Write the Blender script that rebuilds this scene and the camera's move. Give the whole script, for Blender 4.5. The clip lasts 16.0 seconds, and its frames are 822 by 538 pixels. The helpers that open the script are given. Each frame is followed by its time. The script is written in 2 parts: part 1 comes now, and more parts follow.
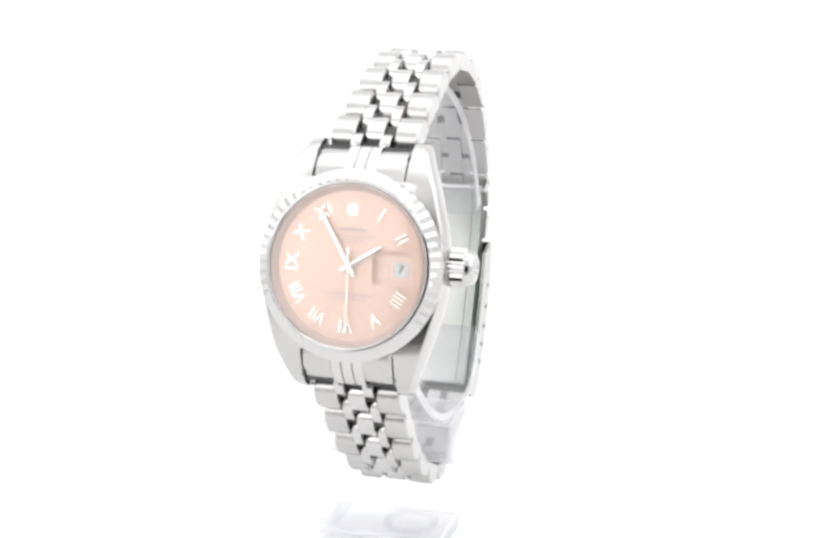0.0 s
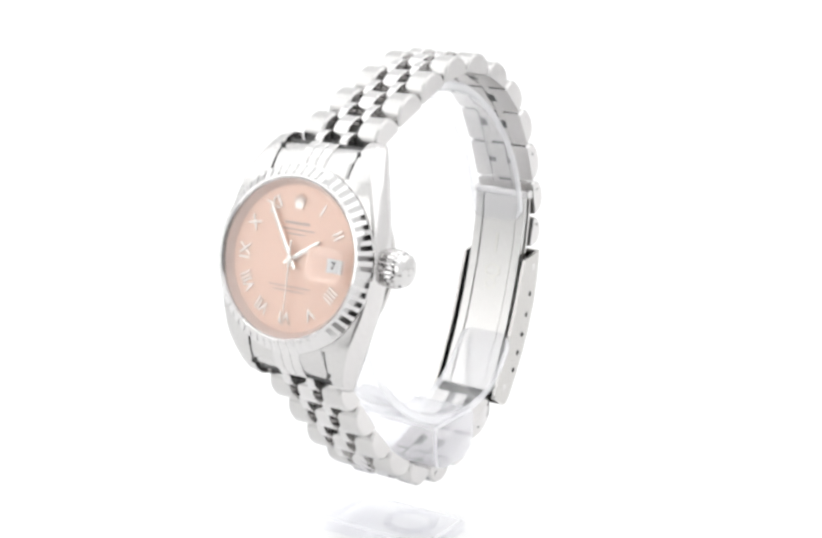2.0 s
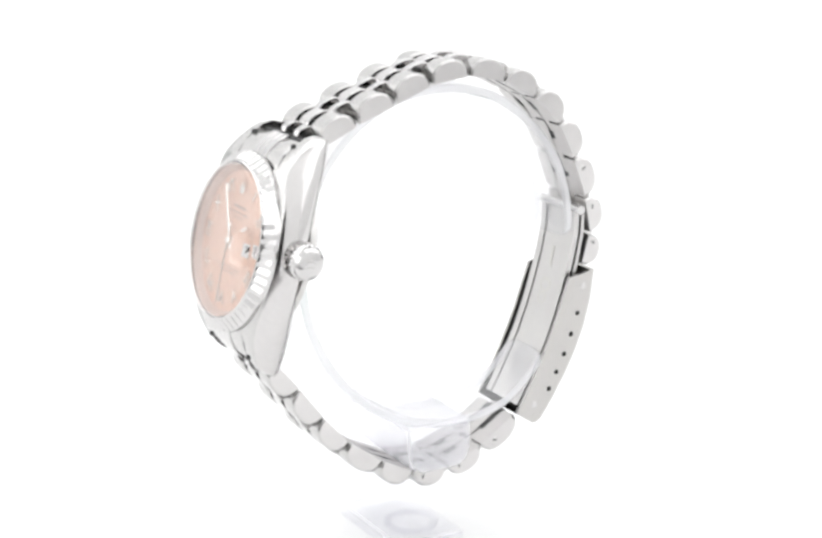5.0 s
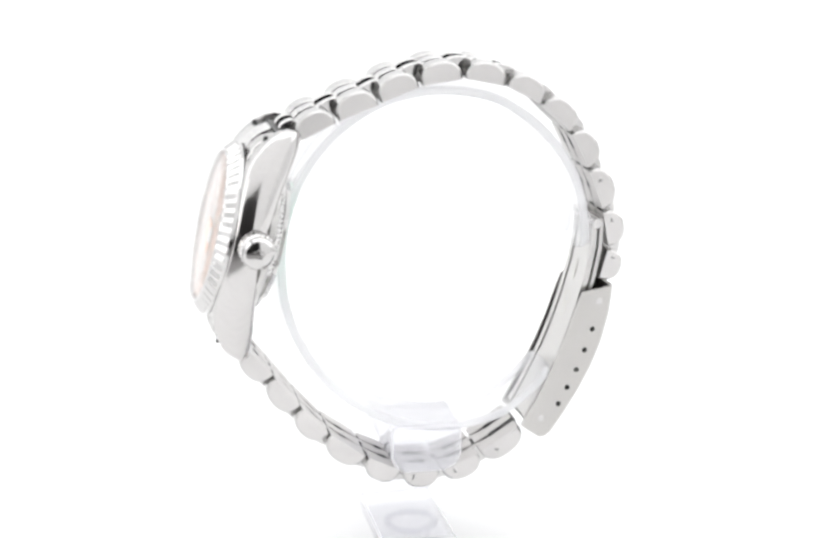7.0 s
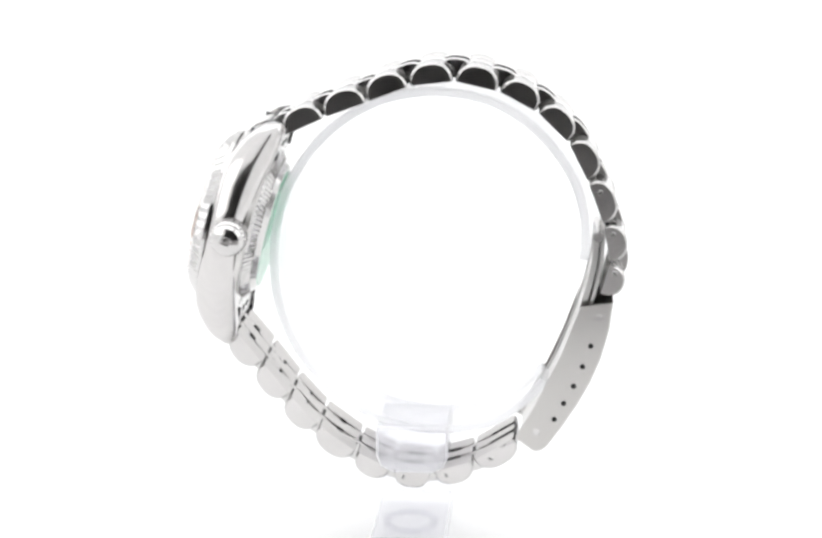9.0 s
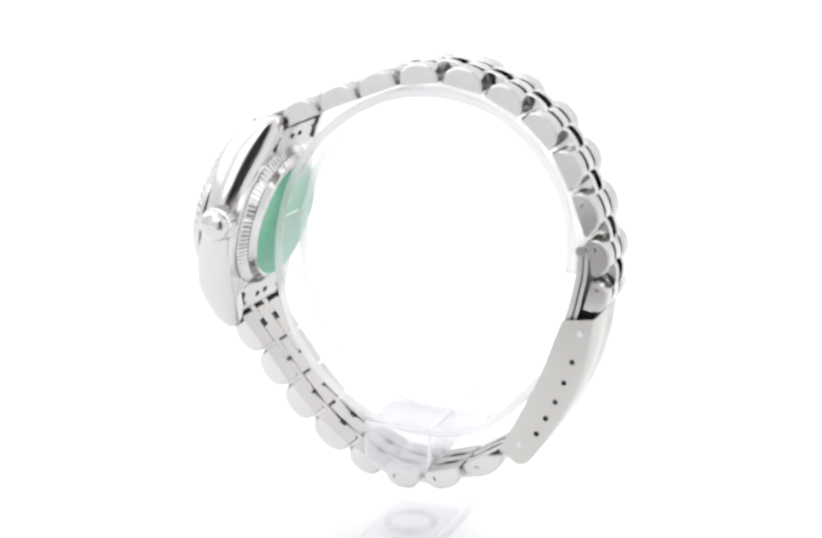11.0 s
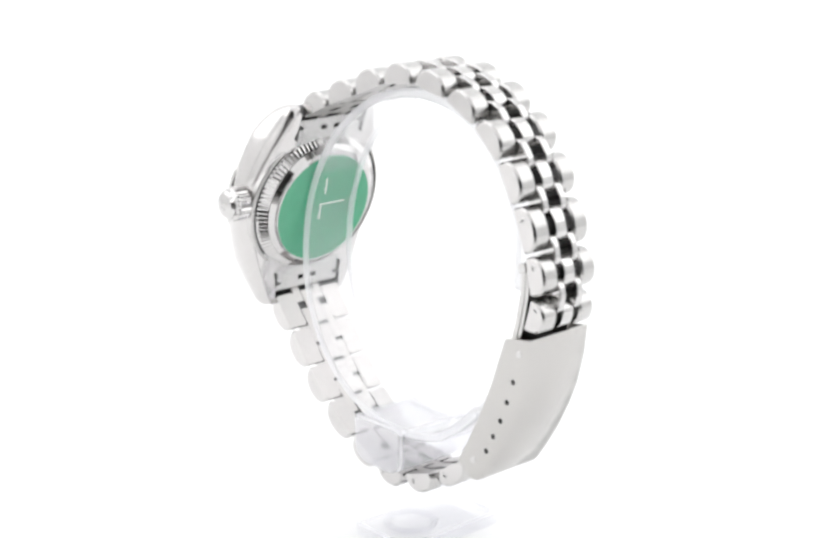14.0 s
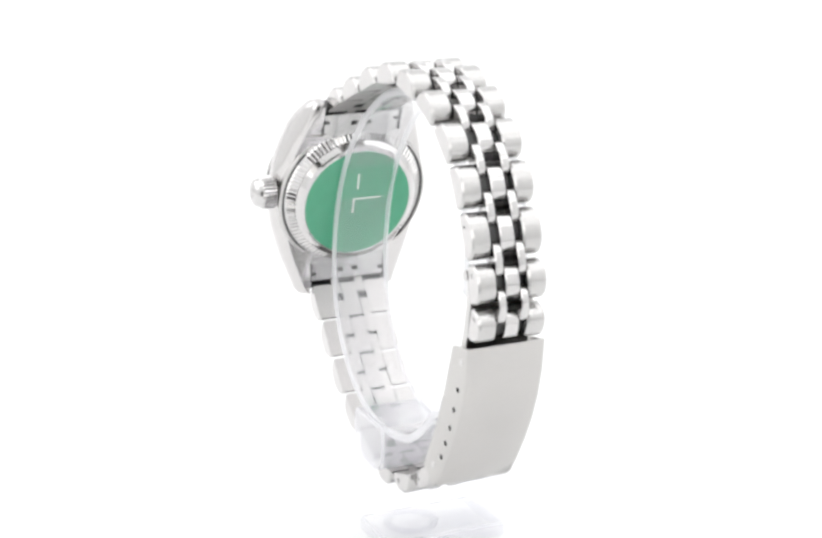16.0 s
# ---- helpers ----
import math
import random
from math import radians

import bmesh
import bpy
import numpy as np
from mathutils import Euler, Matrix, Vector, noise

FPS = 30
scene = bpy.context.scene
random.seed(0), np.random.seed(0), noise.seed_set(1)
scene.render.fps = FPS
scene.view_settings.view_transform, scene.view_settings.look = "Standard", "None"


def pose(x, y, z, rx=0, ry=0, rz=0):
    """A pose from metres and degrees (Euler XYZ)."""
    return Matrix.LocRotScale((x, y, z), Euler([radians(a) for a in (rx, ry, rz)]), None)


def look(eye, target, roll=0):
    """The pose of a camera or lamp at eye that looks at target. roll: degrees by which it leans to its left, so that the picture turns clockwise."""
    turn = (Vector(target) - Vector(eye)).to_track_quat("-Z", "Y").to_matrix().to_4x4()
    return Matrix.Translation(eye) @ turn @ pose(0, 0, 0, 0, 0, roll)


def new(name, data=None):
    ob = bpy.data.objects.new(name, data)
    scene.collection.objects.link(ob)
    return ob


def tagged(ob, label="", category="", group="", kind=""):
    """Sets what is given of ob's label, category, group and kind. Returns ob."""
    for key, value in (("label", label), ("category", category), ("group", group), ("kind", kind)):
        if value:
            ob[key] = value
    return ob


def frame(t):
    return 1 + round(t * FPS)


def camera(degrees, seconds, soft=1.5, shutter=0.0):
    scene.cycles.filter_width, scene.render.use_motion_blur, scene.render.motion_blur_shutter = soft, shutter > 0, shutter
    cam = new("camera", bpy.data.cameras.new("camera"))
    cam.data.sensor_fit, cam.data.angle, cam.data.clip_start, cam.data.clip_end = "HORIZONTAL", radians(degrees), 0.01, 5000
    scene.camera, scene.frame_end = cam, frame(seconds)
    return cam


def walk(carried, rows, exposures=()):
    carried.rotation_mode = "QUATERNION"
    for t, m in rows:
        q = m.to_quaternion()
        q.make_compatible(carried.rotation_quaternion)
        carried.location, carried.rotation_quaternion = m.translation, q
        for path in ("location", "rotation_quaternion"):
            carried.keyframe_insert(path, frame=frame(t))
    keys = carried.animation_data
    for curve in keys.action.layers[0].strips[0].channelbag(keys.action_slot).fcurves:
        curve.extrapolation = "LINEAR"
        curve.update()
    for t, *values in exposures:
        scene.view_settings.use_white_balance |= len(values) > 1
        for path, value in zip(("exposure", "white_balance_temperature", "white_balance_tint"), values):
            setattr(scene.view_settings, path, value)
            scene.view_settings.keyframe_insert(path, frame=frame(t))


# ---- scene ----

# The camera stands still; the watch and its stand turn on a vertical axis at the origin.
cam = camera(27.53, 16.0, soft=3.0)
EYE = pose(0.0, -0.25, 0.115, 90 - 15.64, 0.0, 0.0)
walk(cam, [(0.0, EYE), (16.0, EYE)])

# ---------------------------------------------------------------- light
scene.view_settings.exposure = 0.0
world = bpy.data.worlds.new("studio_air")
world.use_nodes = True
world.node_tree.nodes["Background"].inputs[0].default_value = (0.9, 0.95, 1.0, 1)
world.node_tree.nodes["Background"].inputs[1].default_value = 0.02
scene.world = world


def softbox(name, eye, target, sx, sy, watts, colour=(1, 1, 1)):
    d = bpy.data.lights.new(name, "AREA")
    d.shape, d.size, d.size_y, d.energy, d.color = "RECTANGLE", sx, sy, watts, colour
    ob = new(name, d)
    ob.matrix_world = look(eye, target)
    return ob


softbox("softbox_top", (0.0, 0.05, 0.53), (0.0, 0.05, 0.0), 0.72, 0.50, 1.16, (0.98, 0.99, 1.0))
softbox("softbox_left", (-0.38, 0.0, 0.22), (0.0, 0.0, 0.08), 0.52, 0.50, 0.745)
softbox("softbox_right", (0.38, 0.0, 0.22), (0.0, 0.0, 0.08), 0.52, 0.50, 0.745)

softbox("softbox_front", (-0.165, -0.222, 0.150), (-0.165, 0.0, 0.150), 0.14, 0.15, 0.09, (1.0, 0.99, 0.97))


# ---------------------------------------------------------------- materials
def node_mat(name):
    m = bpy.data.materials.new(name)
    m.use_nodes = True
    return m, m.node_tree.nodes, m.node_tree.links, m.node_tree.nodes["Principled BSDF"]


def surface(name, base, metal=0.0, rough=0.4, stretch=(1, 1, 1), grain=900.0, vary=0.06, bump=0.03, spread=0.1, ior=1.45):
    """A surface with fine grain (stretched for brushing) and a broad soft unevenness."""
    m, n, l, p = node_mat(name)
    tex = n.new("ShaderNodeTexCoord")
    mp = n.new("ShaderNodeMapping")
    mp.inputs["Scale"].default_value = stretch
    l.new(tex.outputs["Object"], mp.inputs["Vector"])
    fine = n.new("ShaderNodeTexNoise")
    fine.inputs["Scale"].default_value, fine.inputs["Detail"].default_value = grain, 4
    l.new(mp.outputs["Vector"], fine.inputs["Vector"])
    broad = n.new("ShaderNodeTexNoise")
    broad.inputs["Scale"].default_value, broad.inputs["Detail"].default_value = grain * 0.09, 3
    l.new(tex.outputs["Object"], broad.inputs["Vector"])
    add = n.new("ShaderNodeMath")
    add.operation = "MULTIPLY_ADD"
    add.inputs[1].default_value = 0.5
    l.new(fine.outputs["Fac"], add.inputs[0])
    half = n.new("ShaderNodeMath")
    half.operation = "MULTIPLY"
    half.inputs[1].default_value = 0.5
    l.new(broad.outputs["Fac"], half.inputs[0])
    l.new(half.outputs[0], add.inputs[2])
    ramp = n.new("ShaderNodeMapRange")
    ramp.inputs["From Min"].default_value, ramp.inputs["From Max"].default_value = 0.3, 0.7
    ramp.inputs["To Min"].default_value, ramp.inputs["To Max"].default_value = 1 - vary, 1 + vary
    l.new(add.outputs[0], ramp.inputs["Value"])
    mix = n.new("ShaderNodeVectorMath")
    mix.operation = "SCALE"
    mix.inputs[0].default_value = base
    l.new(ramp.outputs[0], mix.inputs["Scale"])
    l.new(mix.outputs[0], p.inputs["Base Color"])
    r2 = n.new("ShaderNodeMapRange")
    r2.inputs["From Min"].default_value, r2.inputs["From Max"].default_value = 0.3, 0.7
    r2.inputs["To Min"].default_value, r2.inputs["To Max"].default_value = rough * (1 - spread), rough * (1 + spread)
    l.new(add.outputs[0], r2.inputs["Value"])
    l.new(r2.outputs[0], p.inputs["Roughness"])
    p.inputs["Metallic"].default_value = metal
    p.inputs["IOR"].default_value = ior
    if bump:
        b = n.new("ShaderNodeBump")
        b.inputs["Strength"].default_value, b.inputs["Distance"].default_value = bump, 0.0001
        l.new(fine.outputs["Fac"], b.inputs["Height"])
        l.new(b.outputs[0], p.inputs["Normal"])
    return m


def clear(name, ior, tint, veil=0.0, wavy=0.012):
    """Clear plastic or glass in sheets: see-through, with a gloss that grows at grazing angles and a white veil painted
    in for reflected surroundings.
    """
    m, n, l, p = node_mat(name)
    n.remove(p)
    out = n["Material Output"]
    see = n.new("ShaderNodeBsdfTransparent")
    see.inputs["Color"].default_value = (*tint, 1)
    veil_white = n.new("ShaderNodeBsdfDiffuse")
    veil_white.inputs["Color"].default_value = (0.96, 0.96, 0.98, 1)
    through_light = n.new("ShaderNodeBsdfTranslucent")
    through_light.inputs["Color"].default_value = (0.96, 0.96, 0.98, 1)
    scatter = n.new("ShaderNodeMixShader")
    l.new(veil_white.outputs[0], scatter.inputs[1])
    l.new(through_light.outputs[0], scatter.inputs[2])
    hz = n.new("ShaderNodeMixShader")
    hz.inputs[0].default_value = veil
    l.new(see.outputs[0], hz.inputs[1])
    l.new(scatter.outputs[0], hz.inputs[2])
    gloss = n.new("ShaderNodeBsdfGlossy")
    gloss.inputs["Roughness"].default_value = 0.02
    face = n.new("ShaderNodeLayerWeight")
    face.inputs["Blend"].default_value = 0.5
    power = n.new("ShaderNodeMath")
    power.operation = "POWER"
    power.inputs[1].default_value = 4.0
    l.new(face.outputs["Facing"], power.inputs[0])
    fr = n.new("ShaderNodeMath")
    fr.operation = "MULTIPLY_ADD"
    fr.inputs[1].default_value, fr.inputs[2].default_value = 0.85, ((ior - 1) / (ior + 1)) ** 2
    fr.use_clamp = True
    l.new(power.outputs[0], fr.inputs[0])
    wave = n.new("ShaderNodeTexNoise")
    wave.inputs["Scale"].default_value, wave.inputs["Detail"].default_value = 120, 2
    bump = n.new("ShaderNodeBump")
    bump.inputs["Strength"].default_value, bump.inputs["Distance"].default_value = wavy, 0.0004
    l.new(wave.outputs["Fac"], bump.inputs["Height"])
    l.new(bump.outputs[0], gloss.inputs["Normal"])
    mix = n.new("ShaderNodeMixShader")
    l.new(fr.outputs[0], mix.inputs[0])
    l.new(hz.outputs[0], mix.inputs[1])
    l.new(gloss.outputs[0], mix.inputs[2])
    l.new(mix.outputs[0], out.inputs["Surface"])
    return m


POLISHED = surface("polished_steel", (0.585, 0.575, 0.57), 1.0, 0.08, grain=700, vary=0.03, bump=0.01)
BRUSHED = surface("brushed_steel", (0.52, 0.512, 0.505), 1.0, 0.22, stretch=(14, 1.2, 14), grain=600, vary=0.07, bump=0.05)
SATIN = surface("satin_steel", (0.58, 0.57, 0.56), 1.0, 0.30, stretch=(8, 8, 1), grain=700, vary=0.06, bump=0.04)
CASED = surface("fine_polished_steel", (0.60, 0.585, 0.58), 1.0, 0.13, stretch=(1, 8, 1), grain=500, vary=0.05, bump=0.02)
INNER = surface("inner_shade_satin", (0.53, 0.515, 0.505), 1.0, 0.36, stretch=(2, 12, 2), grain=600, vary=0.09, bump=0.05)
CLASP = surface("brushed_clasp_steel", (0.51, 0.497, 0.483), 1.0, 0.23, stretch=(14, 1.2, 14), grain=600, vary=0.08, bump=0.05)
GAP_SHADE = surface("gap_shade_steel", (0.10, 0.10, 0.10), 1.0, 0.38, grain=1500, vary=0.25, bump=0.08)
HOLE = surface("hole_shade_black", (0.01, 0.01, 0.01), 0.0, 0.8, grain=2000, vary=0.2, bump=0.0)
DIAL = surface("salmon_dial", (0.83, 0.59, 0.48), 0.5, 0.36, grain=1200, vary=0.03, bump=0.01)
RING = surface("salmon_flange", (0.74, 0.60, 0.54), 0.3, 0.4, grain=900, vary=0.03, bump=0.0)
MARK = surface("white_gold_marker", (0.90, 0.87, 0.83), 1.0, 0.22, grain=1500, vary=0.03, bump=0.0)
PRINT = surface("dark_print", (0.54, 0.41, 0.36), 0.0, 0.5, grain=1500, vary=0.05, bump=0.0)
DATE = surface("date_disc_white", (0.85, 0.86, 0.86), 0.0, 0.4, grain=1200, vary=0.03, bump=0.0)
INK = surface("date_ink", (0.02, 0.02, 0.025), 0.0, 0.5, grain=1200, vary=0.05, bump=0.0)
STICKER = surface("green_foil", (0.10, 0.42, 0.25), 0.0, 0.16, grain=500, vary=0.07, bump=0.02)
PALE_BAR = surface("pale_green_white", (0.75, 0.85, 0.80), 0.2, 0.35, grain=500, vary=0.05, bump=0.0)
ETCH = surface("etched_steel", (0.60, 0.59, 0.56), 1.0, 0.36, grain=1500, vary=0.1, bump=0.05)
SAPPHIRE = clear("sapphire", 1.6, (1, 1, 1), 0.02, 0.0)


def solid_glass(name, ior):
    """Clear polished glass that bends what is seen through it."""
    m, n, l, p = node_mat(name)
    n.remove(p)
    g = n.new("ShaderNodeBsdfGlass")
    g.inputs["IOR"].default_value, g.inputs["Roughness"].default_value = ior, 0.0
    l.new(g.outputs[0], n["Material Output"].inputs["Surface"])
    return m


LENS = solid_glass("sapphire_lens", 1.6)
ACRYLIC = clear("clear_acrylic", 1.49, (0.995, 0.995, 1.0), 0.10)
BLOCK = clear("clear_acrylic_block", 1.49, (0.985, 0.982, 0.998), 0.26)
FOOT = clear("clear_acrylic_foot", 1.49, (0.99, 0.99, 1.0), 0.014)
EDGE_WHITE = clear("whitened_acrylic_edge", 1.49, (1, 1, 1), 0.65)
WHITE = surface("white_sweep", (0.95, 0.95, 0.95), 0.0, 0.75, grain=60, vary=0.015, bump=0.02)
CLOTH = surface("white_tent_cloth", (0.92, 0.92, 0.92), 0.0, 0.85, grain=80, vary=0.02, bump=0.02)
PALE = surface("brightened_room_tone", (0.62, 0.62, 0.63), 0.0, 0.8, grain=20, vary=0.05, bump=0.02)
DARK = surface("grey_room_paint", (0.42, 0.41, 0.41), 0.0, 0.8, grain=20, vary=0.1, bump=0.02)

# ---------------------------------------------------------------- mesh helpers (all lengths below in millimetres)
MM = 0.001


def root(name, label, category):
    return tagged(new(name), label, category)


def finish(me, sharp=32.0):
    bm = bmesh.new()
    bm.from_mesh(me)
    bmesh.ops.remove_doubles(bm, verts=bm.verts, dist=1e-7)
    bmesh.ops.recalc_face_normals(bm, faces=bm.faces)
    for f in bm.faces:
        f.smooth = True
    for e in bm.edges:
        e.smooth = not (len(e.link_faces) == 2 and e.calc_face_angle(0) > radians(sharp))
    bm.to_mesh(me)
    bm.free()


def part(name, verts, faces, material, parent=None, label="", m=None, sharp=32.0):
    """One mesh object from corners in millimetres, set by the matrix m, under its parent."""
    me = bpy.data.meshes.new(name)
    pts = [Vector(v) for v in verts]
    if m is not None:
        pts = [m @ v for v in pts]
    me.from_pydata([tuple(v * MM) for v in pts], [], faces)
    finish(me, sharp)
    me.materials.append(material)
    ob = new(name, me)
    ob.parent = parent
    if label:
        tagged(ob, label)
    return ob


class Shape:
    """Collects corners and faces."""

    def __init__(self):
        self.v, self.f = [], []

    def add(self, verts, faces):
        k = len(self.v)
        self.v += [tuple(p) for p in verts]
        self.f += [tuple(i + k for i in q) for q in faces]
        return self

    def loft(self, rings, closed=False, caps=True):
        """Rings of equal length, each a closed outline."""
        n = len(rings[0])
        verts = [p for r in rings for p in r]
        faces = []
        last = len(rings) if closed else len(rings) - 1
        for i in range(last):
            a, b = i * n, ((i + 1) % len(rings)) * n
            faces += [(a + j, a + (j + 1) % n, b + (j + 1) % n, b + j) for j in range(n)]
        if caps and not closed:
            faces += [tuple(range(n))[::-1], tuple(range((len(rings) - 1) * n, len(rings) * n))]
        return self.add(verts, faces)

    def box(self, x0, x1, y0, y1, z0, z1):
        r = lambda z: [(x0, y0, z), (x1, y0, z), (x1, y1, z), (x0, y1, z)]
        return self.loft([r(z0), r(z1)])

    def lathe(self, profile, steps=96):
        """A closed profile of (radius, height) turned round z."""
        rings = []
        for i in range(steps):
            a = 2 * math.pi * i / steps
            rings.append([(r * math.cos(a), r * math.sin(a), z) for r, z in profile])
        return self.loft(rings, closed=True)

    def disc(self, r, z0, z1, steps=64, x=0.0, y=0.0, edge=0.0):
        ring = lambda rr, z: [(x + rr * math.cos(2 * math.pi * i / steps), y + rr * math.sin(2 * math.pi * i / steps), z) for i in range(steps)]
        return self.loft([ring(r, z0), ring(r, z1 - edge), ring(r - edge, z1)] if edge else [ring(r, z0), ring(r, z1)])


def made(name, shape, material, parent=None, label="", m=None, sharp=32.0):
    return part(name, shape.v, shape.f, material, parent, label, m, sharp)


# ---------------------------------------------------------------- the light tent
def tent():
    s = Shape()
    # floor and rear wall in one sweep with a round cove
    for x0, x1 in ((-400, -130), (58, 400)):
        s.box(x0, x1, -226, -130, -4, 0)
    prof = [(-130, 0)] + [(160 + 150 * math.sin(a), 150 - 150 * math.cos(a)) for a in [math.pi / 2 * i / 16 for i in range(17)]] + [(310, 545)]
    back = [(y + (4 if i > 8 else 0), z - (4 if i < 12 else 0)) for i, (y, z) in enumerate(prof)]
    outline = prof + back[::-1]
    s.loft([[(x, y, z) for y, z in outline] for x in (-400, 400)])
    tagged(made("backdrop", s, WHITE), "seamless white paper sweep forming floor and rear wall", "backdrop", kind="structure")
    for name, x0, x1 in (("wall_left", -406, -402), ("wall_right", 402, 406)):
        tagged(made(name, Shape().box(x0, x1, -230, 314, -4, 545), CLOTH), "white cloth side of a light tent", "wall", kind="structure")
    tagged(made("ceiling", Shape().box(-406, 406, -230, 314, 547, 551), CLOTH), "white cloth roof of a light tent", "ceiling", kind="structure")
    # front cloth with the opening for the camera
    f = Shape()
    f.box(-402, -130, -230, -227, -4, 545).box(58, 402, -230, -227, -4, 545).box(-130, 58, -230, -227, 160, 545)
    tagged(made("wall_front", f, CLOTH), "white cloth front of a light tent with a slot", "wall", kind="structure")
    # the unseen dim studio added around the tent
    tagged(made("ground", Shape().box(-520, 520, -760, 420, -16, -5), DARK), "grey table top under the light tent", "table top", kind="structure")
    w = Shape().box(-530, -520, -760, 420, -16, 620).box(520, 530, -760, 420, -16, 620).box(-530, 530, 420, 430, -16, 620)
    tagged(made("wall_room", w, PALE), "unseen studio wall, toned pale grey to brighten reflections", "wall", kind="structure")
    tagged(made("wall_room_front", Shape().box(-530, 530, -770, -760, -16, 620), DARK), "dim grey wall of the studio room", "wall", kind="structure")
    tagged(made("ceiling_room", Shape().box(-530, 530, -770, 430, 622, 630), DARK), "dim grey ceiling of the studio room", "ceiling", kind="structure")


tent()

# ---------------------------------------------------------------- the watch
watch = root("wrist_watch", "small steel wrist watch with salmon dial on a clear stand", "watch")

# frame of the dial: x to three o'clock, y to twelve, z out of the dial
TILT = radians(14.5)
DIAL_AT = Vector((-29.3, 0.0, 53.35))
CASE = Matrix(((0, math.sin(TILT), -math.cos(TILT), DIAL_AT.x), (-1, 0, 0, DIAL_AT.y), (0, math.cos(TILT), math.sin(TILT), DIAL_AT.z), (0, 0, 0, 1)))


def lerp(x, xs, ys):
    return float(np.interp(x, xs, ys))


def watch_case():
    """Middle case with four lugs, as two mirrored lofts along the twelve-six line."""
    hb = (0, 3, 6, 9, 11.5, 13, 14.5, 16, 17.0, 17.6)
    hw = (13.55, 13.4, 12.85, 12.0, 11.2, 10.6, 10.0, 9.4, 9.0, 8.3)
    top = (-0.1, -0.1, -0.1, -0.15, -0.45, -1.0, -1.8, -2.9, -4.0, -5.3)
    bot = (-5.4, -5.5, -5.7, -6.1, -6.6, -6.9, -7.2, -7.4, -7.4, -7.0)
    bs = [-17.6, -17.0, -16, -14.5, -13, -12.0, -11.6, -10, -8, -6, -4, -2, 0, 2, 4, 6, 8, 10, 11.6, 12.0, 13, 14.5, 16, 17.0, 17.6]
    s = Shape()
    for side in (1, -1):
        rings = []
        for b in bs:
            a = abs(b)
            w, t, q = lerp(a, hb, hw), lerp(a, hb, top), lerp(a, hb, bot)
            i = 0.0 if a < 11.8 else 6.75
            c = 0.45 if a < 17.2 else 0.25
            ring = [(i, b, q), (w - 1.75, b, q), (w - 1.55, b, q + 0.03)]
            for j in range(11):
                f = j / 10
                ring.append((w - (0.75 if f < 0.5 else 0.42) * (2 * f - 1) ** 2 - 0.6 * (1 - f) ** 4, b, q + 0.08 + (t - c - 0.08 - q) * f))
            ring += [(w - 0.45 - c * 0.3, b, t - c * 0.4), (w - 0.45 - c, b, t), (i, b, t)]
            rings.append([(side * x, y, z) for x, y, z in ring])
        s.loft(rings)
    ob = made("case", s, CASED, watch, "satin steel case with four lugs", CASE, 40)
    # the upper faces are brushed, the flanks polished
    ob.data.materials.append(BRUSHED)
    out = Vector((CASE[0][2], CASE[1][2], CASE[2][2]))
    for p in ob.data.polygons:
        p.material_index = 1 if p.normal.dot(out) > 0.55 else 0


def bezel():
    n = 56
    prof_in = [(11.22, 0.4), (11.22, 1.75), (11.45, 1.92), (11.7, 1.85)]
    rings = []
    for i in range(2 * n):
        a = math.pi * i / n
        d = 0.0 if i % 2 else -0.27
        prof = prof_in + [(11.85 + d * 0.3, 1.75 + d), (13.1 + d * 0.7, 0.6 + d * 0.55), (13.3, 0.35 + d * 0.2), (13.3, -0.2), (11.22, -0.2)]
        rings.append([(r * math.cos(a), r * math.sin(a), z) for r, z in prof])
    made("bezel", Shape().loft(rings, closed=True), POLISHED, watch, "polished fluted bezel", CASE, 12)


def crystal():
    s = Shape()
    st = 96
    ring = lambda r, z: [(r * math.cos(2 * math.pi * i / st), r * math.sin(2 * math.pi * i / st), z) for i in range(st)]
    s.loft([ring(11.18, 1.45), ring(11.18, 2.1), ring(10.75, 2.5)])
    made("crystal", s, SAPPHIRE, watch, "clear flat sapphire crystal", CASE)
    # date magnifier
    s = Shape()
    rings = []
    for k, (q, h) in enumerate(((1.0, 0.0), (1.0, 0.08), (0.94, 0.17), (0.75, 0.24), (0.4, 0.29), (0.002, 0.3))):
        ring = []
        for i in range(32):
            a = 2 * math.pi * i / 32
            cx, cy = math.cos(a), math.sin(a)
            e = 0.45
            ring.append((6.95 + q * 3.1 * math.copysign(abs(cx) ** e, cx), q * 2.45 * math.copysign(abs(cy) ** e, cy), 2.505 + h))
        rings.append(ring)
    s.loft(rings, caps=False)
    made("date_magnifier", s, LENS, watch, "clear domed magnifier over the date", CASE).visible_shadow = False


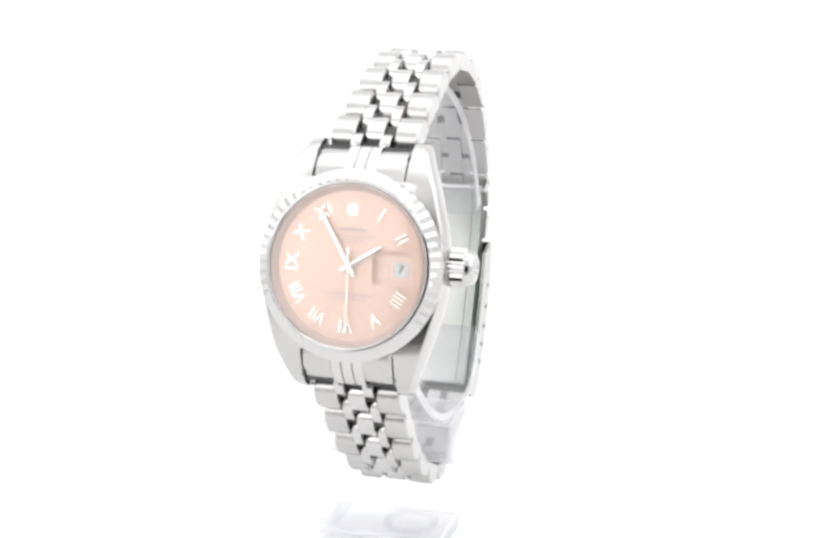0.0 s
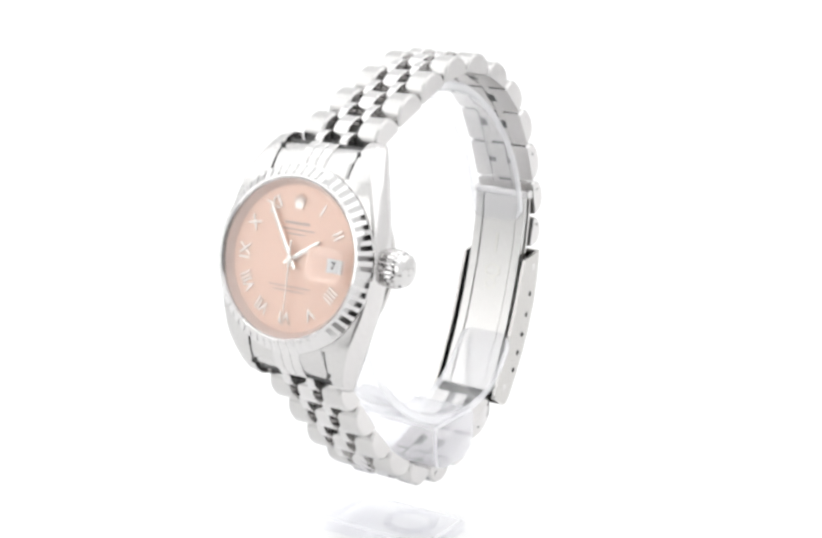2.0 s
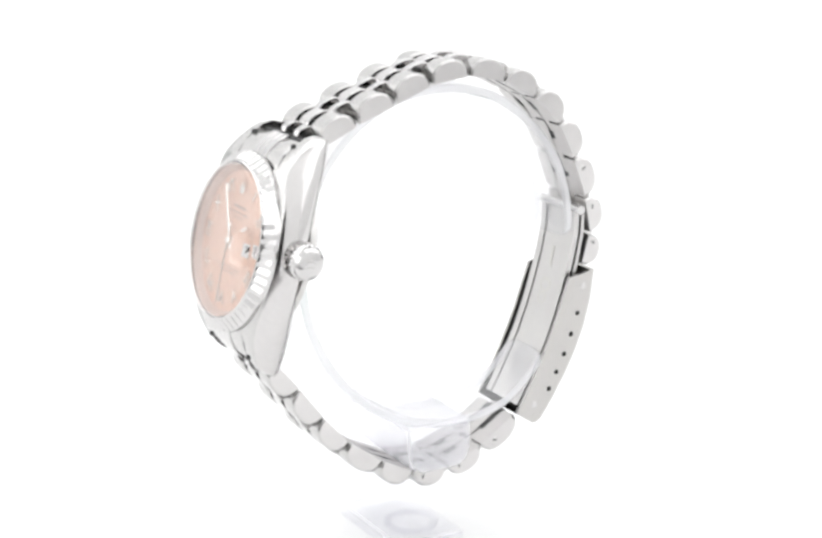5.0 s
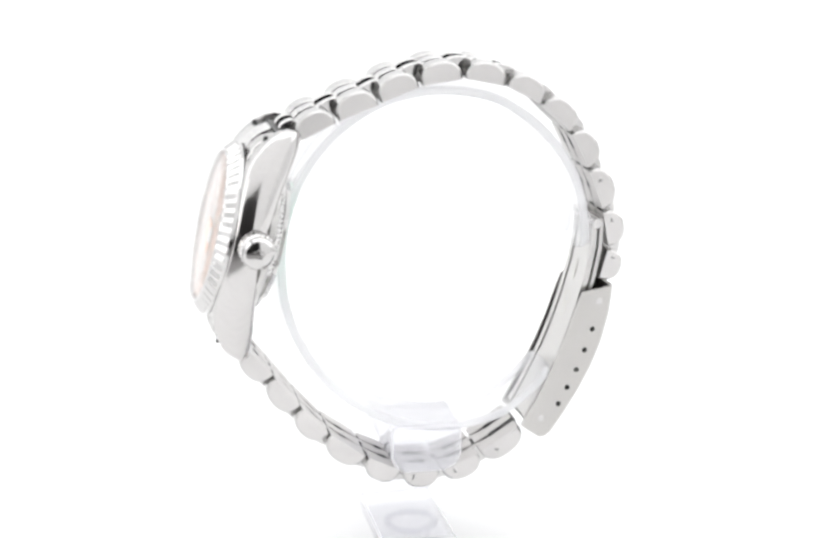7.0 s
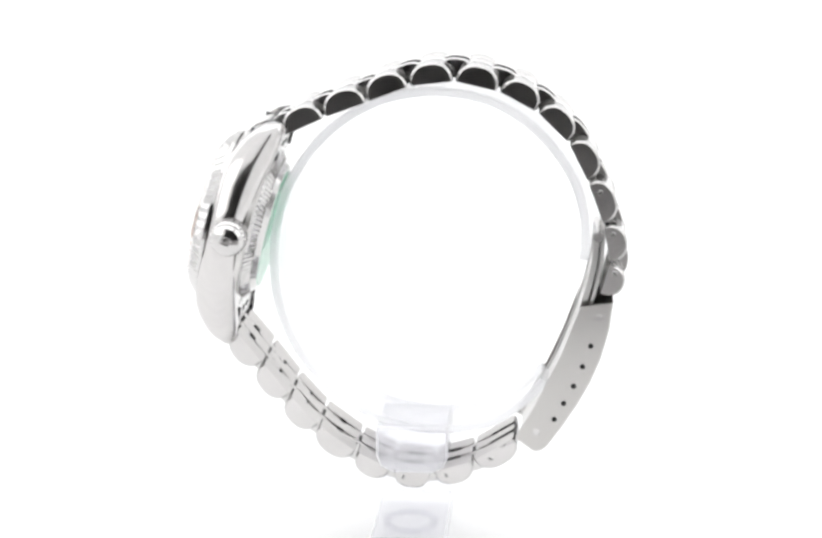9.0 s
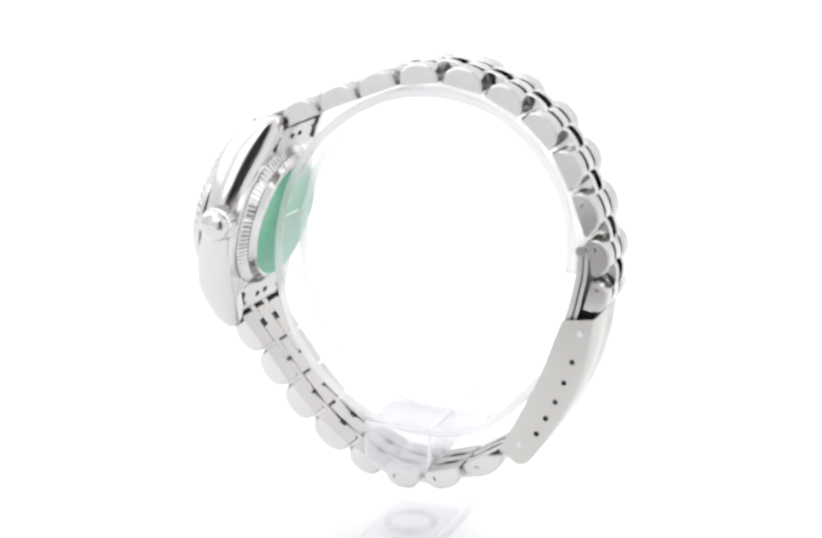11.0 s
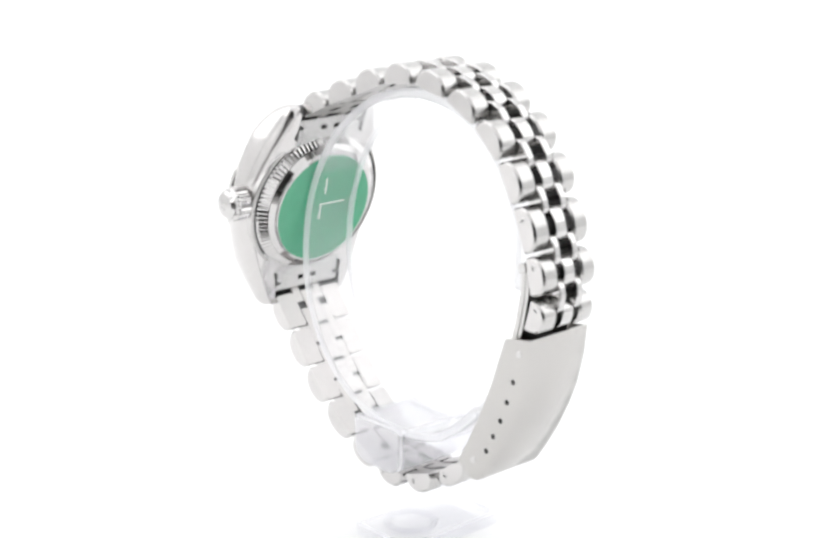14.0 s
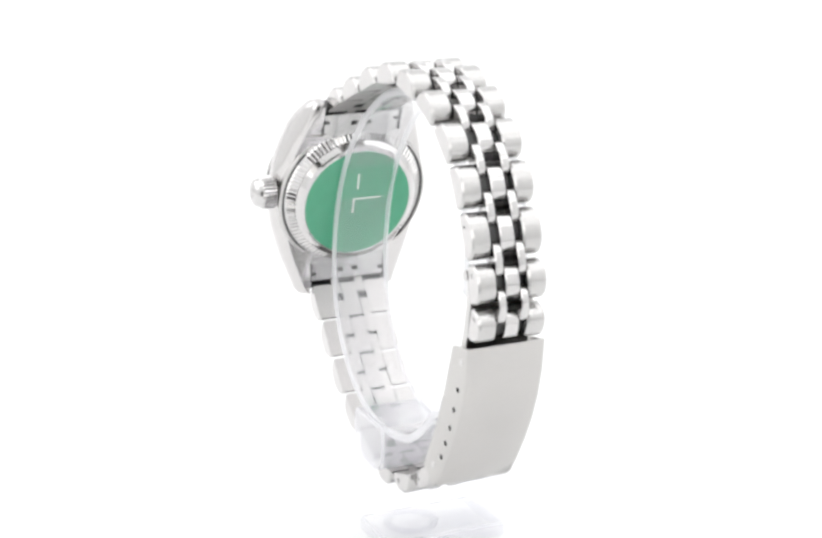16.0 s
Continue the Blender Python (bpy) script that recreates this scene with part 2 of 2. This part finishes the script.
def text_part(name, body, size, material, parent, place, depth=0.12, label="", fat=0.002):
    """Raised lettering, centred, set by the matrix place in the dial's frame."""
    cu = bpy.data.curves.new(name, "FONT")
    cu.offset = fat * size
    cu.body, cu.size, cu.extrude, cu.align_x, cu.align_y = body, size, depth / 2, "CENTER", "CENTER"
    tmp = new(name, cu)
    dg = bpy.context.evaluated_depsgraph_get()
    me = bpy.data.meshes.new_from_object(tmp.evaluated_get(dg))
    bpy.data.objects.remove(tmp)
    me.transform(Matrix.Scale(MM, 4) @ CASE @ place)
    me.materials.clear()
    me.materials.append(material)
    ob = new(name, me)
    ob.parent = parent
    if label:
        tagged(ob, label)
    return ob


def hand(name, angle, spec, z, dial):
    """spec: (distance from the pivot, half width) along the hand."""
    top = [(w, d) for d, w in spec]
    outline = top + [(-w, d) for d, w in reversed(spec)]
    s = Shape().loft([[(x, y, z) for x, y in outline], [(x, y, z + 0.1) for x, y in outline], [(x * 0.5, y, z + 0.18) for x, y in outline]])
    made(name, s, MARK, dial, "", CASE @ pose(0, 0, 0, 0, 0, -angle))


def dial_face():
    dial = made("dial", Shape().disc(10.4, 0.0, 0.4), DIAL, watch, "salmon pink dial with Roman numerals", CASE)
    made("dial_flange", Shape().lathe([(10.4, 0.2), (11.2, 0.2), (11.2, 1.44), (11.0, 1.44), (10.3, 0.42)]), RING, watch, "", CASE)
    romans = {1: "I", 2: "II", 4: "IIII", 5: "V", 6: "VI", 7: "VII", 8: "VIII", 9: "IX", 10: "X", 11: "XI"}
    for h, body in romans.items():
        a = radians(30 * h)
        squeeze = Matrix.Diagonal((0.82 if len(body) > 2 else 1.0, 1.0, 1.0, 1.0))
        text_part("numeral", body, 2.6, MARK, dial, pose(8.25 * math.sin(a), 8.25 * math.cos(a), 0.5, 0, 0, -30 * h) @ squeeze, 0.24)
    # applied emblem at twelve: a plain five-pointed shape
    pts = [(-0.9, 1.0), (-0.5, -0.15), (-0.42, 1.2), (-0.17, -0.1), (0, 1.35), (0.17, -0.1), (0.42, 1.2), (0.5, -0.15), (0.9, 1.0), (0.55, -0.7), (-0.55, -0.7)]
    made("emblem", Shape().loft([[(x * 1.1, y * 1.1 + 7.75, z) for x, y in pts] for z in (0.41, 0.62)]), MARK, dial, "", CASE)
    # printed lines that cannot be read
    for y, w, h in ((4.95, 2.1, 0.42), (4.05, 3.1, 0.22), (3.4, 1.6, 0.22), (-3.95, 3.6, 0.2), (-4.55, 2.75, 0.2)):
        made("printed_line", Shape().box(-w, w, y - h / 2, y + h / 2, 0.40, 0.412), PRINT, dial, "", CASE)
    # minute track
    for i in range(60):
        a = radians(6 * i)
        m = CASE @ pose(10.0 * math.sin(a), 10.0 * math.cos(a), 0.405, 0, 0, -6 * i)
        made("minute_tick", Shape().box(-0.035, 0.035, -0.17, 0.17, 0.0, 0.012), PRINT, dial, "", m)
    made("date_window", Shape().box(6.6, 8.7, -0.95, 0.95, 0.41, 0.45), DATE, dial, "white date disc", CASE)
    text_part("date_numeral", "7", 1.5, INK, dial, pose(7.6, 0.0, 0.47), 0.03, fat=0.02)
    hand("hour_hand", 57.0, [(-1.4, 0.28), (0, 0.36), (4.8, 0.28), (5.5, 0.05)], 0.75, dial)
    hand("minute_hand", 328, [(-1.7, 0.28), (0, 0.34), (7.8, 0.26), (8.8, 0.05)], 1.0, dial)
    hand("seconds_hand", 178, [(-2.6, 0.17), (-1.2, 0.15), (0, 0.13), (9.0, 0.10), (9.4, 0.04)], 1.25, dial)
    made("hand_pivot", Shape().disc(0.5, 0.42, 1.5, 24, edge=0.12), MARK, dial, "", CASE)


def crown():
    place = CASE @ Matrix.Translation((12.75, 0.8, -3.7)) @ Matrix.Rotation(math.pi / 2, 4, "Y") @ Matrix.Scale(1.24, 4)
    n = 26
    rings = []
    for z, r, flute in ((-0.6, 1.3, 0), (0.25, 1.3, 0), (0.3, 1.95, 0.14), (0.45, 2.2, 0.16), (2.1, 2.2, 0.16), (2.35, 2.0, 0.12), (2.42, 1.9, 0), (2.85, 1.84, 0), (3.2, 1.5, 0), (3.4, 0.9, 0), (3.45, 0.1, 0)):
        rings.append([((r - flute * (i % 2)) * math.cos(math.pi * i / n), (r - flute * (i % 2)) * math.sin(math.pi * i / n), z) for i in range(2 * n)])
    knob = made("winding_crown", Shape().loft(rings), POLISHED, watch, "fluted steel winding crown with domed cap", place, 25)
    for i in range(5):
        made("cap_mark", Shape().disc(0.13, 3.38, 3.5, 12, 0.62 * math.sin(0.55 * (i - 2)), 0.62 * math.cos(0.55 * (i - 2)) - 0.15, 0.04), POLISHED, knob, "", place)
    made("cap_mark", Shape().box(-0.4, 0.4, -0.5, -0.32, 3.38, 3.5), POLISHED, knob, "", place)


def case_back():
    n = 96
    rings = []
    for i in range(2 * n):
        a = math.pi * i / n
        d = 0.26 if i % 2 else 0.0
        prof = [(0.2, -5.0), (12.1, -5.0), (12.1, -6.2), (11.95 - d, -6.5), (10.75 - d * 1.3, -7.35), (10.6, -7.5), (9.85, -8.2), (9.45, -8.3), (0.2, -8.3)]
        rings.append([(r * math.cos(a), r * math.sin(a), z) for r, z in prof])
    back = made("case_back", Shape().loft(rings, closed=True), POLISHED, watch, "polished screw-down back with notched rim", CASE, 14)
    made("seat_ring", Shape().lathe([(12.45, -5.2), (13.0, -5.2), (13.0, -6.0), (12.8, -6.2), (12.5, -6.25)]), SATIN, watch, "", CASE)
    made("seam_ring", Shape().lathe([(12.12, -5.2), (12.43, -5.2), (12.43, -6.0), (12.12, -6.0)]), GAP_SHADE, watch, "", CASE)
    s = made("sticker", Shape().disc(9.25, -8.335, -8.31, 72, 0.0, -0.3), STICKER, back, "round green foil sticker", CASE)
    for x0, x1, y0, y1 in ((0.05, 0.4, 2.2, 5.0), (0.6, 0.95, -2.2, 0.25), (-4.1, 0.95, 0.25, 0.55)):
        made("pale_bar", Shape().box(x0, x1, y0, y1, -8.350, -8.334), PALE_BAR, s, "", CASE)


def end_piece(sign):
    """The solid piece that fills the space between two lugs."""
    s = Shape()
    rings = []
    for x in (-6.5, -6.2, -3.0, -2.2, 2.2, 3.0, 6.2, 6.5):
        e = 0.25 if abs(x) > 6.4 else 0.0
        prof = [(11.0, -0.45 - e), (12.4, -0.6 - e), (14.0, -1.2 - e), (15.4, -2.3 - e), (16.2, -3.7 - e), (16.3, -5.6), (15.2, -6.9), (11.0, -6.6)]
        rings.append([(x, sign * y, z) for y, z in prof])
    s.loft(rings)
    ob = made("end_piece", s, BRUSHED, watch, "", CASE, 30)
    for x in (-6.63, 6.63):
        y0, y1 = sorted((sign * 11.85, sign * 15.9))
        made("lug_gap_shade", Shape().box(x - 0.1, x + 0.1, y0, y1, -7.05, -2.2), GAP_SHADE, ob, "", CASE)
        y0, y1 = sorted((sign * 13.7, sign * 14.1))
        made("lug_gap_shade", Shape().box(min(x, x * 0.86), max(x, x * 0.86), y0, y1, -7.04, -6.5), GAP_SHADE, ob, "", CASE)
    y0, y1 = sorted((sign * 15.9, sign * 16.6))
    made("hinge_gap_shade", Shape().box(-6.45, 6.45, y0, y1, -6.9, -4.0), GAP_SHADE, ob, "", CASE)
    for x in (-1.6, 0.0, 1.6):
        prof = [(12.6, -0.45), (14.2, -1.05), (15.6, -2.1), (16.6, -3.5), (16.4, -4.6), (12.6, -2.0)]
        q = Shape().loft([[(x + dx, sign * y, z + dz) for y, z in prof] for dx, dz in ((-0.75, -0.2), (-0.6, 0), (0.6, 0), (0.75, -0.2))])
        made("end_bead", q, POLISHED, ob, "", CASE, 30)
    for x in (-1.3, 1.3):
        made("slot", Shape().box(x - 0.5, x + 0.5, min(sign * 13.2, sign * 13.9), max(sign * 13.2, sign * 13.9), -6.86, -6.7), HOLE, ob, "", CASE)


watch_case()
bezel()
crystal()
dial_face()
crown()
case_back()
end_piece(1)
end_piece(-1)

# ---------------------------------------------------------------- the bracelet: inner corners of the links along the loop (u, w)
TOP = [(-18.3, 66.9), (-12.3, 69.7), (-5.95, 72.1), (0.2, 74.5), (6.8, 75.3), (13.3, 73.9), (19.0, 70.9), (23.75, 66.3), (26.75, 60.45), (29.25, 53.85), (30.4, 47.9), (28.95, 42.75)]
LOW = [(-26.5, 36.2), (-22.4, 31.15), (-18.35, 25.8), (-13.95, 20.9), (-8.1, 16.6), (-2.5, 13.8), (3.7, 13.4), (10.1, 15.4), (16.6, 19.6)]


def d_section(p, q, height, gap, steps=10, foot=0.0, square=2.3, base=0.0):
    """Half-round outline over the chord p-q: flat inside, bulging outwards."""
    p, q = Vector(p), Vector(q)
    t = (q - p).normalized()
    out = Vector((-t.y, t.x))
    c, half = (p + q) / 2, (q - p).length / 2 - gap
    pts = []
    for i in range(steps + 1):
        a = math.pi * i / steps
        ca, sa = math.cos(a), math.sin(a)
        pts.append(c - t * half * math.copysign(abs(ca) ** (2 / square), ca) + out * (foot + height * sa ** (2 / square)))
    if base:
        pts = [c - t * half * base, c - t * half * base + out * 0.3] + [x + out * 0.3 for x in pts] + [c + t * half * base + out * 0.3, c + t * half * base]
    elif foot == 0:
        pts = [c - t * half * 0.97 - out * 0.0] + [x + out * 0.25 for x in pts] + [c + t * half * 0.97]
    return pts, c


def prism(pts, c, v0, v1, edge):
    """The outline drawn across the band, with bevelled ends."""
    rings = []
    for v, k in ((v0, edge), (v0 + edge, 0), (v1 - edge, 0), (v1, edge)):
        rings.append([(c.x + (p.x - c.x) * (1 - k / 3.0), v, c.y + (p.y - c.y) * (1 - k / 3.0)) for p in pts])
    return Shape().loft(rings)


DRIFT = 0.6  # the band hangs a little to one side at the clasp


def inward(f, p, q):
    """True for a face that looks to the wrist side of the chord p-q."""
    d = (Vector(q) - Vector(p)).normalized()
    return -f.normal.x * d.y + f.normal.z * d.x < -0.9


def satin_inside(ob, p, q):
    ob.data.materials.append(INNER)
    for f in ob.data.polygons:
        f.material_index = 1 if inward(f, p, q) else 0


def strap(nodes, w0, w1, sign, height):
    """Five pieces a row; sign turns the bulge outwards for the direction of travel."""
    n = len(nodes) - 1
    for i in range(n):
        p, q = (nodes[i], nodes[i + 1]) if sign > 0 else (nodes[i + 1], nodes[i])
        w = w0 + (w1 - w0) * (i + 0.5) / n
        a, b = w * 0.205, w * 0.44
        sh = DRIFT * (i + 0.5) / n
        pts, c = d_section(p, q, height - 0.25, 0.18)
        for s in (1, -1):
            lo, hi = sorted((sh + s * (b + 0.06), sh + s * w))
            link = made("outer_link", prism(pts, c, lo, hi, 0.3), BRUSHED, watch, "", None, 40)
            link.data.materials.append(CASED)
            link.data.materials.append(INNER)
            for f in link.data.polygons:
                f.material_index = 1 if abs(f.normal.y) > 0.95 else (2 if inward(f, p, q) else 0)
            if i >= n - 3:
                # the ends of the pins of the removable links
                d = (Vector(q) - Vector(p)).normalized()
                at = c - d * 1.3 * sign + Vector((-d.y, d.x)) * 1.15
                turn = Matrix.Translation((at.x, sh + s * w, at.y)) @ Matrix.Rotation(-s * math.pi / 2, 4, "X")
                made("pin_end", Shape().disc(0.45, -0.2, 0.05, 20, edge=0.06), POLISHED, link, "", turn)
                made("pin_slot", Shape().box(-0.36, 0.36, -0.09, 0.09, 0.045, 0.056), HOLE, link, "", turn @ pose(0, 0, 0, 0, 0, 50 * i))
        pm, qm = Vector(p).lerp(Vector(q), 0.09), Vector(p).lerp(Vector(q), 0.91)
        pts, c = d_section(pm, qm, height - 0.4, 0.0, 10, 0.0, 2.6, 1.13)
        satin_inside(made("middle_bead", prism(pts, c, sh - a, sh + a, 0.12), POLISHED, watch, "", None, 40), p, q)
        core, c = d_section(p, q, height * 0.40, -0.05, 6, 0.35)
        made("gap_underlay", prism(core, c, sh - b + 0.1, sh + b - 0.1, 0.05), GAP_SHADE, watch, "", None, 40)
    for i in range(n + 1):
        c0 = Vector(nodes[i])
        before = Vector(nodes[max(i - 1, 0)])
        after = Vector(nodes[min(i + 1, n)])
        t = (after - before).normalized() * sign
        w = w0 + (w1 - w0) * i / n
        a, b = w * 0.205, w * 0.44
        if i == n:
            break
        sh = DRIFT * i / n
        ln = 2.72 if i else 1.9
        pts, c = d_section(c0 - t * ln, c0 + t * ln, height - 0.55, 0.0, 10, 0.0, 2.6, 1.13)
        for s in (1, -1):
            lo, hi = sorted((sh + s * (a + 0.06), sh + s * b))
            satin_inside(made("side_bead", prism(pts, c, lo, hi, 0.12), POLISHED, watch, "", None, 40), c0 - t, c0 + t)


strap(TOP, 6.5, 5.1, 1, 3.1)
strap(LOW, 6.5, 5.1, -1, 3.0)

# ---------------------------------------------------------------- the folding clasp
OUTER = [(31.1, 42.0), (30.6, 37.5), (29.4, 32.8), (27.9, 29.0), (26.0, 25.3), (23.6, 21.4), (21.5, 18.4), (20.6, 17.7), (19.7, 17.6)]
INNER = [(26.2, 41.2), (25.0, 38.0), (23.7, 34.2), (22.2, 30.6), (20.6, 27.2), (18.9, 23.8), (17.2, 20.9), (16.8, 20.2), (16.7, 19.7)]


def clasp():
    cover = Shape()
    W = 6.05
    t = 0.55
    rings = []
    for (ox, oz), (ix, iz) in zip(OUTER, INNER):
        d = (Vector((ix, iz)) - Vector((ox, oz))).normalized() * t
        a = (ox, oz)
        b = (ox + d.x, oz + d.y)
        rings.append([(a[0], DRIFT - W + 0.3, a[1]), (a[0], DRIFT + W - 0.3, a[1]), (b[0] * 0.4 + a[0] * 0.6, DRIFT + W, b[1] * 0.4 + a[1] * 0.6), (ix, DRIFT + W, iz), (ix, DRIFT + W - t, iz), (b[0], DRIFT + W - t, b[1]), (b[0], DRIFT - W + t, b[1]), (ix, DRIFT - W + t, iz), (ix, DRIFT - W, iz), (b[0] * 0.4 + a[0] * 0.6, DRIFT - W, b[1] * 0.4 + a[1] * 0.6)])
    cover.loft(rings)
    ob = made("clasp_cover", cover, CLASP, watch, "curved brushed steel clasp cover with side flanges", None, 50)
    turn = Matrix.Rotation(math.pi / 2, 4, "X")
    for s in (-1, 1):
        for u, w in ((27.87, 35.07), (26.7, 31.7), (25.43, 28.52), (24.0, 25.7), (22.61, 23.05)):
            made("adjustment_hole", Shape().disc(0.42, -0.15, 0.02, 20), HOLE, ob, "", Matrix.Translation((u, DRIFT + s * W, w)) @ Matrix.Rotation(-s * math.pi / 2, 4, "X"))
        for u, w in ((28.92, 39.51), (19.84, 20.81)):
            made("rivet", Shape().disc(0.55, -0.1, 0.05, 20, edge=0.04), POLISHED, ob, "", Matrix.Translation((u, DRIFT + s * W, w)) @ Matrix.Rotation(-s * math.pi / 2, 4, "X"))
    # inner blade, from the hinge down into the cover, and the leaf that folds behind it
    blade = [(27.9, 52.5), (27.7, 48.0), (26.8, 43.5), (25.5, 38.8), (24.1, 34.6), (22.6, 30.8), (20.9, 27.2), (19.2, 23.9), (17.4, 20.7)]

    def strip(x0, x1, v0, v1, line):
        rings = []
        for i, (x, z) in enumerate(line):
            a, b = Vector(line[max(i - 1, 0)]), Vector(line[min(i + 1, len(line) - 1)])
            d = (b - a).normalized()
            nx, nz = -d.y, d.x
            rings.append([(x + x0 * nx, DRIFT + v0, z + x0 * nz), (x + x0 * nx, DRIFT + v1, z + x0 * nz), (x + x1 * nx, DRIFT + v1, z + x1 * nz), (x + x1 * nx, DRIFT + v0, z + x1 * nz)])
        return Shape().loft(rings)

    b = made("clasp_blade", strip(0.15, 0.75, -3.1, 3.1, blade), SATIN, watch, "satin folding blade inside the clasp", None, 50)
    for v0, v1 in ((-4.7, -3.25), (3.25, 4.7)):
        made("side_rail", strip(0.0, 0.85, v0, v1, blade), SATIN, b, "", None, 50)
    made("groove_floor", strip(0.8, 0.95, -4.5, 4.5, blade), GAP_SHADE, b, "", None, 50)
    leaf = made("clasp_leaf", strip(1.15, 1.75, -4.9, 4.9, blade[:7]), SATIN, watch, "", None, 50)
    made("hinge_pin", Shape().disc(0.75, -5.4, 5.4, 24), POLISHED, leaf, "", Matrix.Translation((28.5, DRIFT, 51.9)) @ turn)
    # worn etched emblem of loops and a line of marks that cannot be read, following the curve of the blade
    for u, w, tilt, tall, wide in ((25.63, 38.75, 17.5, 1.15, 1.5), (24.95, 36.65, 18.0, 1.0, 1.1), (24.28, 34.5, 19.5, 1.25, 1.6), (23.5, 32.35, 21.0, 0.9, 1.2)):
        at = Matrix.Translation((u, DRIFT, w)) @ Matrix.Rotation(radians(tilt), 4, "Y") @ Matrix.Rotation(-math.pi / 2, 4, "Y") @ Matrix.Diagonal((tall, wide, 1.0, 1.0))
        made("etched_mark", Shape().lathe([(0.72, -0.03), (1.0, -0.03), (1.0, 0.03), (0.72, 0.03)], 28), ETCH, b, "", at)
    at = Matrix.Translation((26.85, DRIFT, 43.3)) @ Matrix.Rotation(radians(13), 4, "Y") @ Matrix.Rotation(-math.pi / 2, 4, "Y")
    made("etched_mark", Shape().box(-1.7, 1.7, -0.25, 0.25, -0.03, 0.04), ETCH, b, "", at)


clasp()

# ---------------------------------------------------------------- the clear stand
stand = root("watch_stand", "clear acrylic watch stand with open ring on a small foot", "watch stand")
RC = Vector((4.3, 47.1))


def acrylic_stand():
    # open ring: a bent strip, tighter towards its two free ends
    rings = []
    a0, a1, corner = 1.5, 313.5, 2.2
    ends = [math.degrees(k / 24.0) for k in (0.0, 0.12, 0.35, 0.7, 1.2, 1.7, 2.2)]
    sweep = [a0 + e for e in ends] + [a0 + 6 + (a1 - a0 - 12) * i / 88 for i in range(89)] + [a1 - e for e in reversed(ends)]
    for deg in sweep:
        a = radians(deg)
        r1 = lerp(deg, (1.5, 30, 70, 110, 180, 240, 290, 314), (22.9, 24.8, 26.5, 26.75, 25.7, 26.4, 26.7, 25.0))
        r0 = r1 - 1.4
        ca, sa = math.cos(a), math.sin(a)
        lean = 0.09 * (RC.y + r1 * sa - 45.0)
        to_end = min(deg - a0, a1 - deg) * 24.0 * math.pi / 180
        k = corner - math.sqrt(corner ** 2 - (corner - to_end) ** 2) if to_end < corner else 0.0
        v0, v1 = -4.6 + k + lean, 5.0 - k + lean
        sec = [(r1, v0 + 0.3), (r1 - 0.3, v0), (r0 + 0.3, v0), (r0, v0 + 0.3), (r0, v1 - 0.3), (r0 + 0.3, v1), (r1 - 0.3, v1), (r1, v1 - 0.3)]
        rings.append([(RC.x + r * ca, v, RC.y + r * sa) for r, v in sec])
    hoop = made("ring", Shape().loft(rings), ACRYLIC, stand, "bent clear strip with two free ends", None, 40)
    # the side edges of the strip are whiter than its faces
    hoop.data.materials.append(EDGE_WHITE)
    for q in hoop.data.polygons:
        q.material_index = 1 if abs(q.normal.y) > 0.6 else 0
    # block across the band, its underside rounded
    nose = [(-5.6, 20.9), (-5.25, 21.3), (5.25, 21.3), (5.6, 20.9), (5.6, 16.4), (4.9, 14.6), (3.0, 13.4), (0, 12.9), (-3.0, 13.4), (-4.9, 14.6), (-5.6, 16.4)]
    nose = [(x + 0.8, max(z, 13.7) + 0.55) for x, z in nose]
    inset = lambda q: [(0.8 + (x - 0.8) * 0.94, 17.2 + (z - 17.2) * 0.94) for x, z in q]
    arm = made("arm", Shape().loft([[(x, v, z) for x, z in q] for v, q in ((-7.8, inset(nose)), (-7.4, nose), (13.2, nose), (13.6, inset(nose)))]), BLOCK, stand, "clear block across the band", None, 30)
    arm.data.materials.append(EDGE_WHITE)
    for q in arm.data.polygons:
        c = q.center.y / MM
        q.material_index = 1 if -7.79 < c < -7.55 or (abs(q.normal.x) > 0.5 and q.normal.z > 0.5) else 0
    # upright behind the band, and the foot with its round boss
    made("upright", Shape().box(-5.6, 5.6, 11.2, 13.6, 2.6, 17.8), FOOT, stand, "", None, 30)
    foot = Shape()
    e = 0.35
    ring = lambda z, k: [(-6 + k, -6.4 + k, z), (6 - k, -6.4 + k, z), (6 - k, 13.8 - k, z), (-6 + k, 13.8 - k, z)]
    foot.loft([ring(0.08, e), ring(e, 0), ring(2.5 - e, 0), ring(2.5, e)])
    base = made("foot", foot, FOOT, stand, "", None, 30)
    base.data.materials.append(EDGE_WHITE)
    for q in base.data.polygons:
        q.material_index = 1 if 0.3 < q.normal.z < 0.95 else 0
    made("boss", Shape().lathe([(3.4, 2.52), (4.3, 2.52), (4.3, 3.0), (3.4, 3.0)], 48), FOOT, stand, "")


acrylic_stand()


# ---------------------------------------------------------------- movement
def motions():
    turn = [(0.0, 78.6), (1.0, 70.05), (2.0, 61.4), (3.0, 52.55), (4.0, 43.65), (6.5, 21.7), (8.0, 8.65), (9.0, 0.0), (11.5, -21.6), (13.0, -34.55), (14.5, -47.55), (16.0, -60.6)]
    for thing in (watch, stand):
        walk(thing, [(t, pose(0, 0, 0, 0, 0, a - 5.0)) for t, a in turn])


motions()
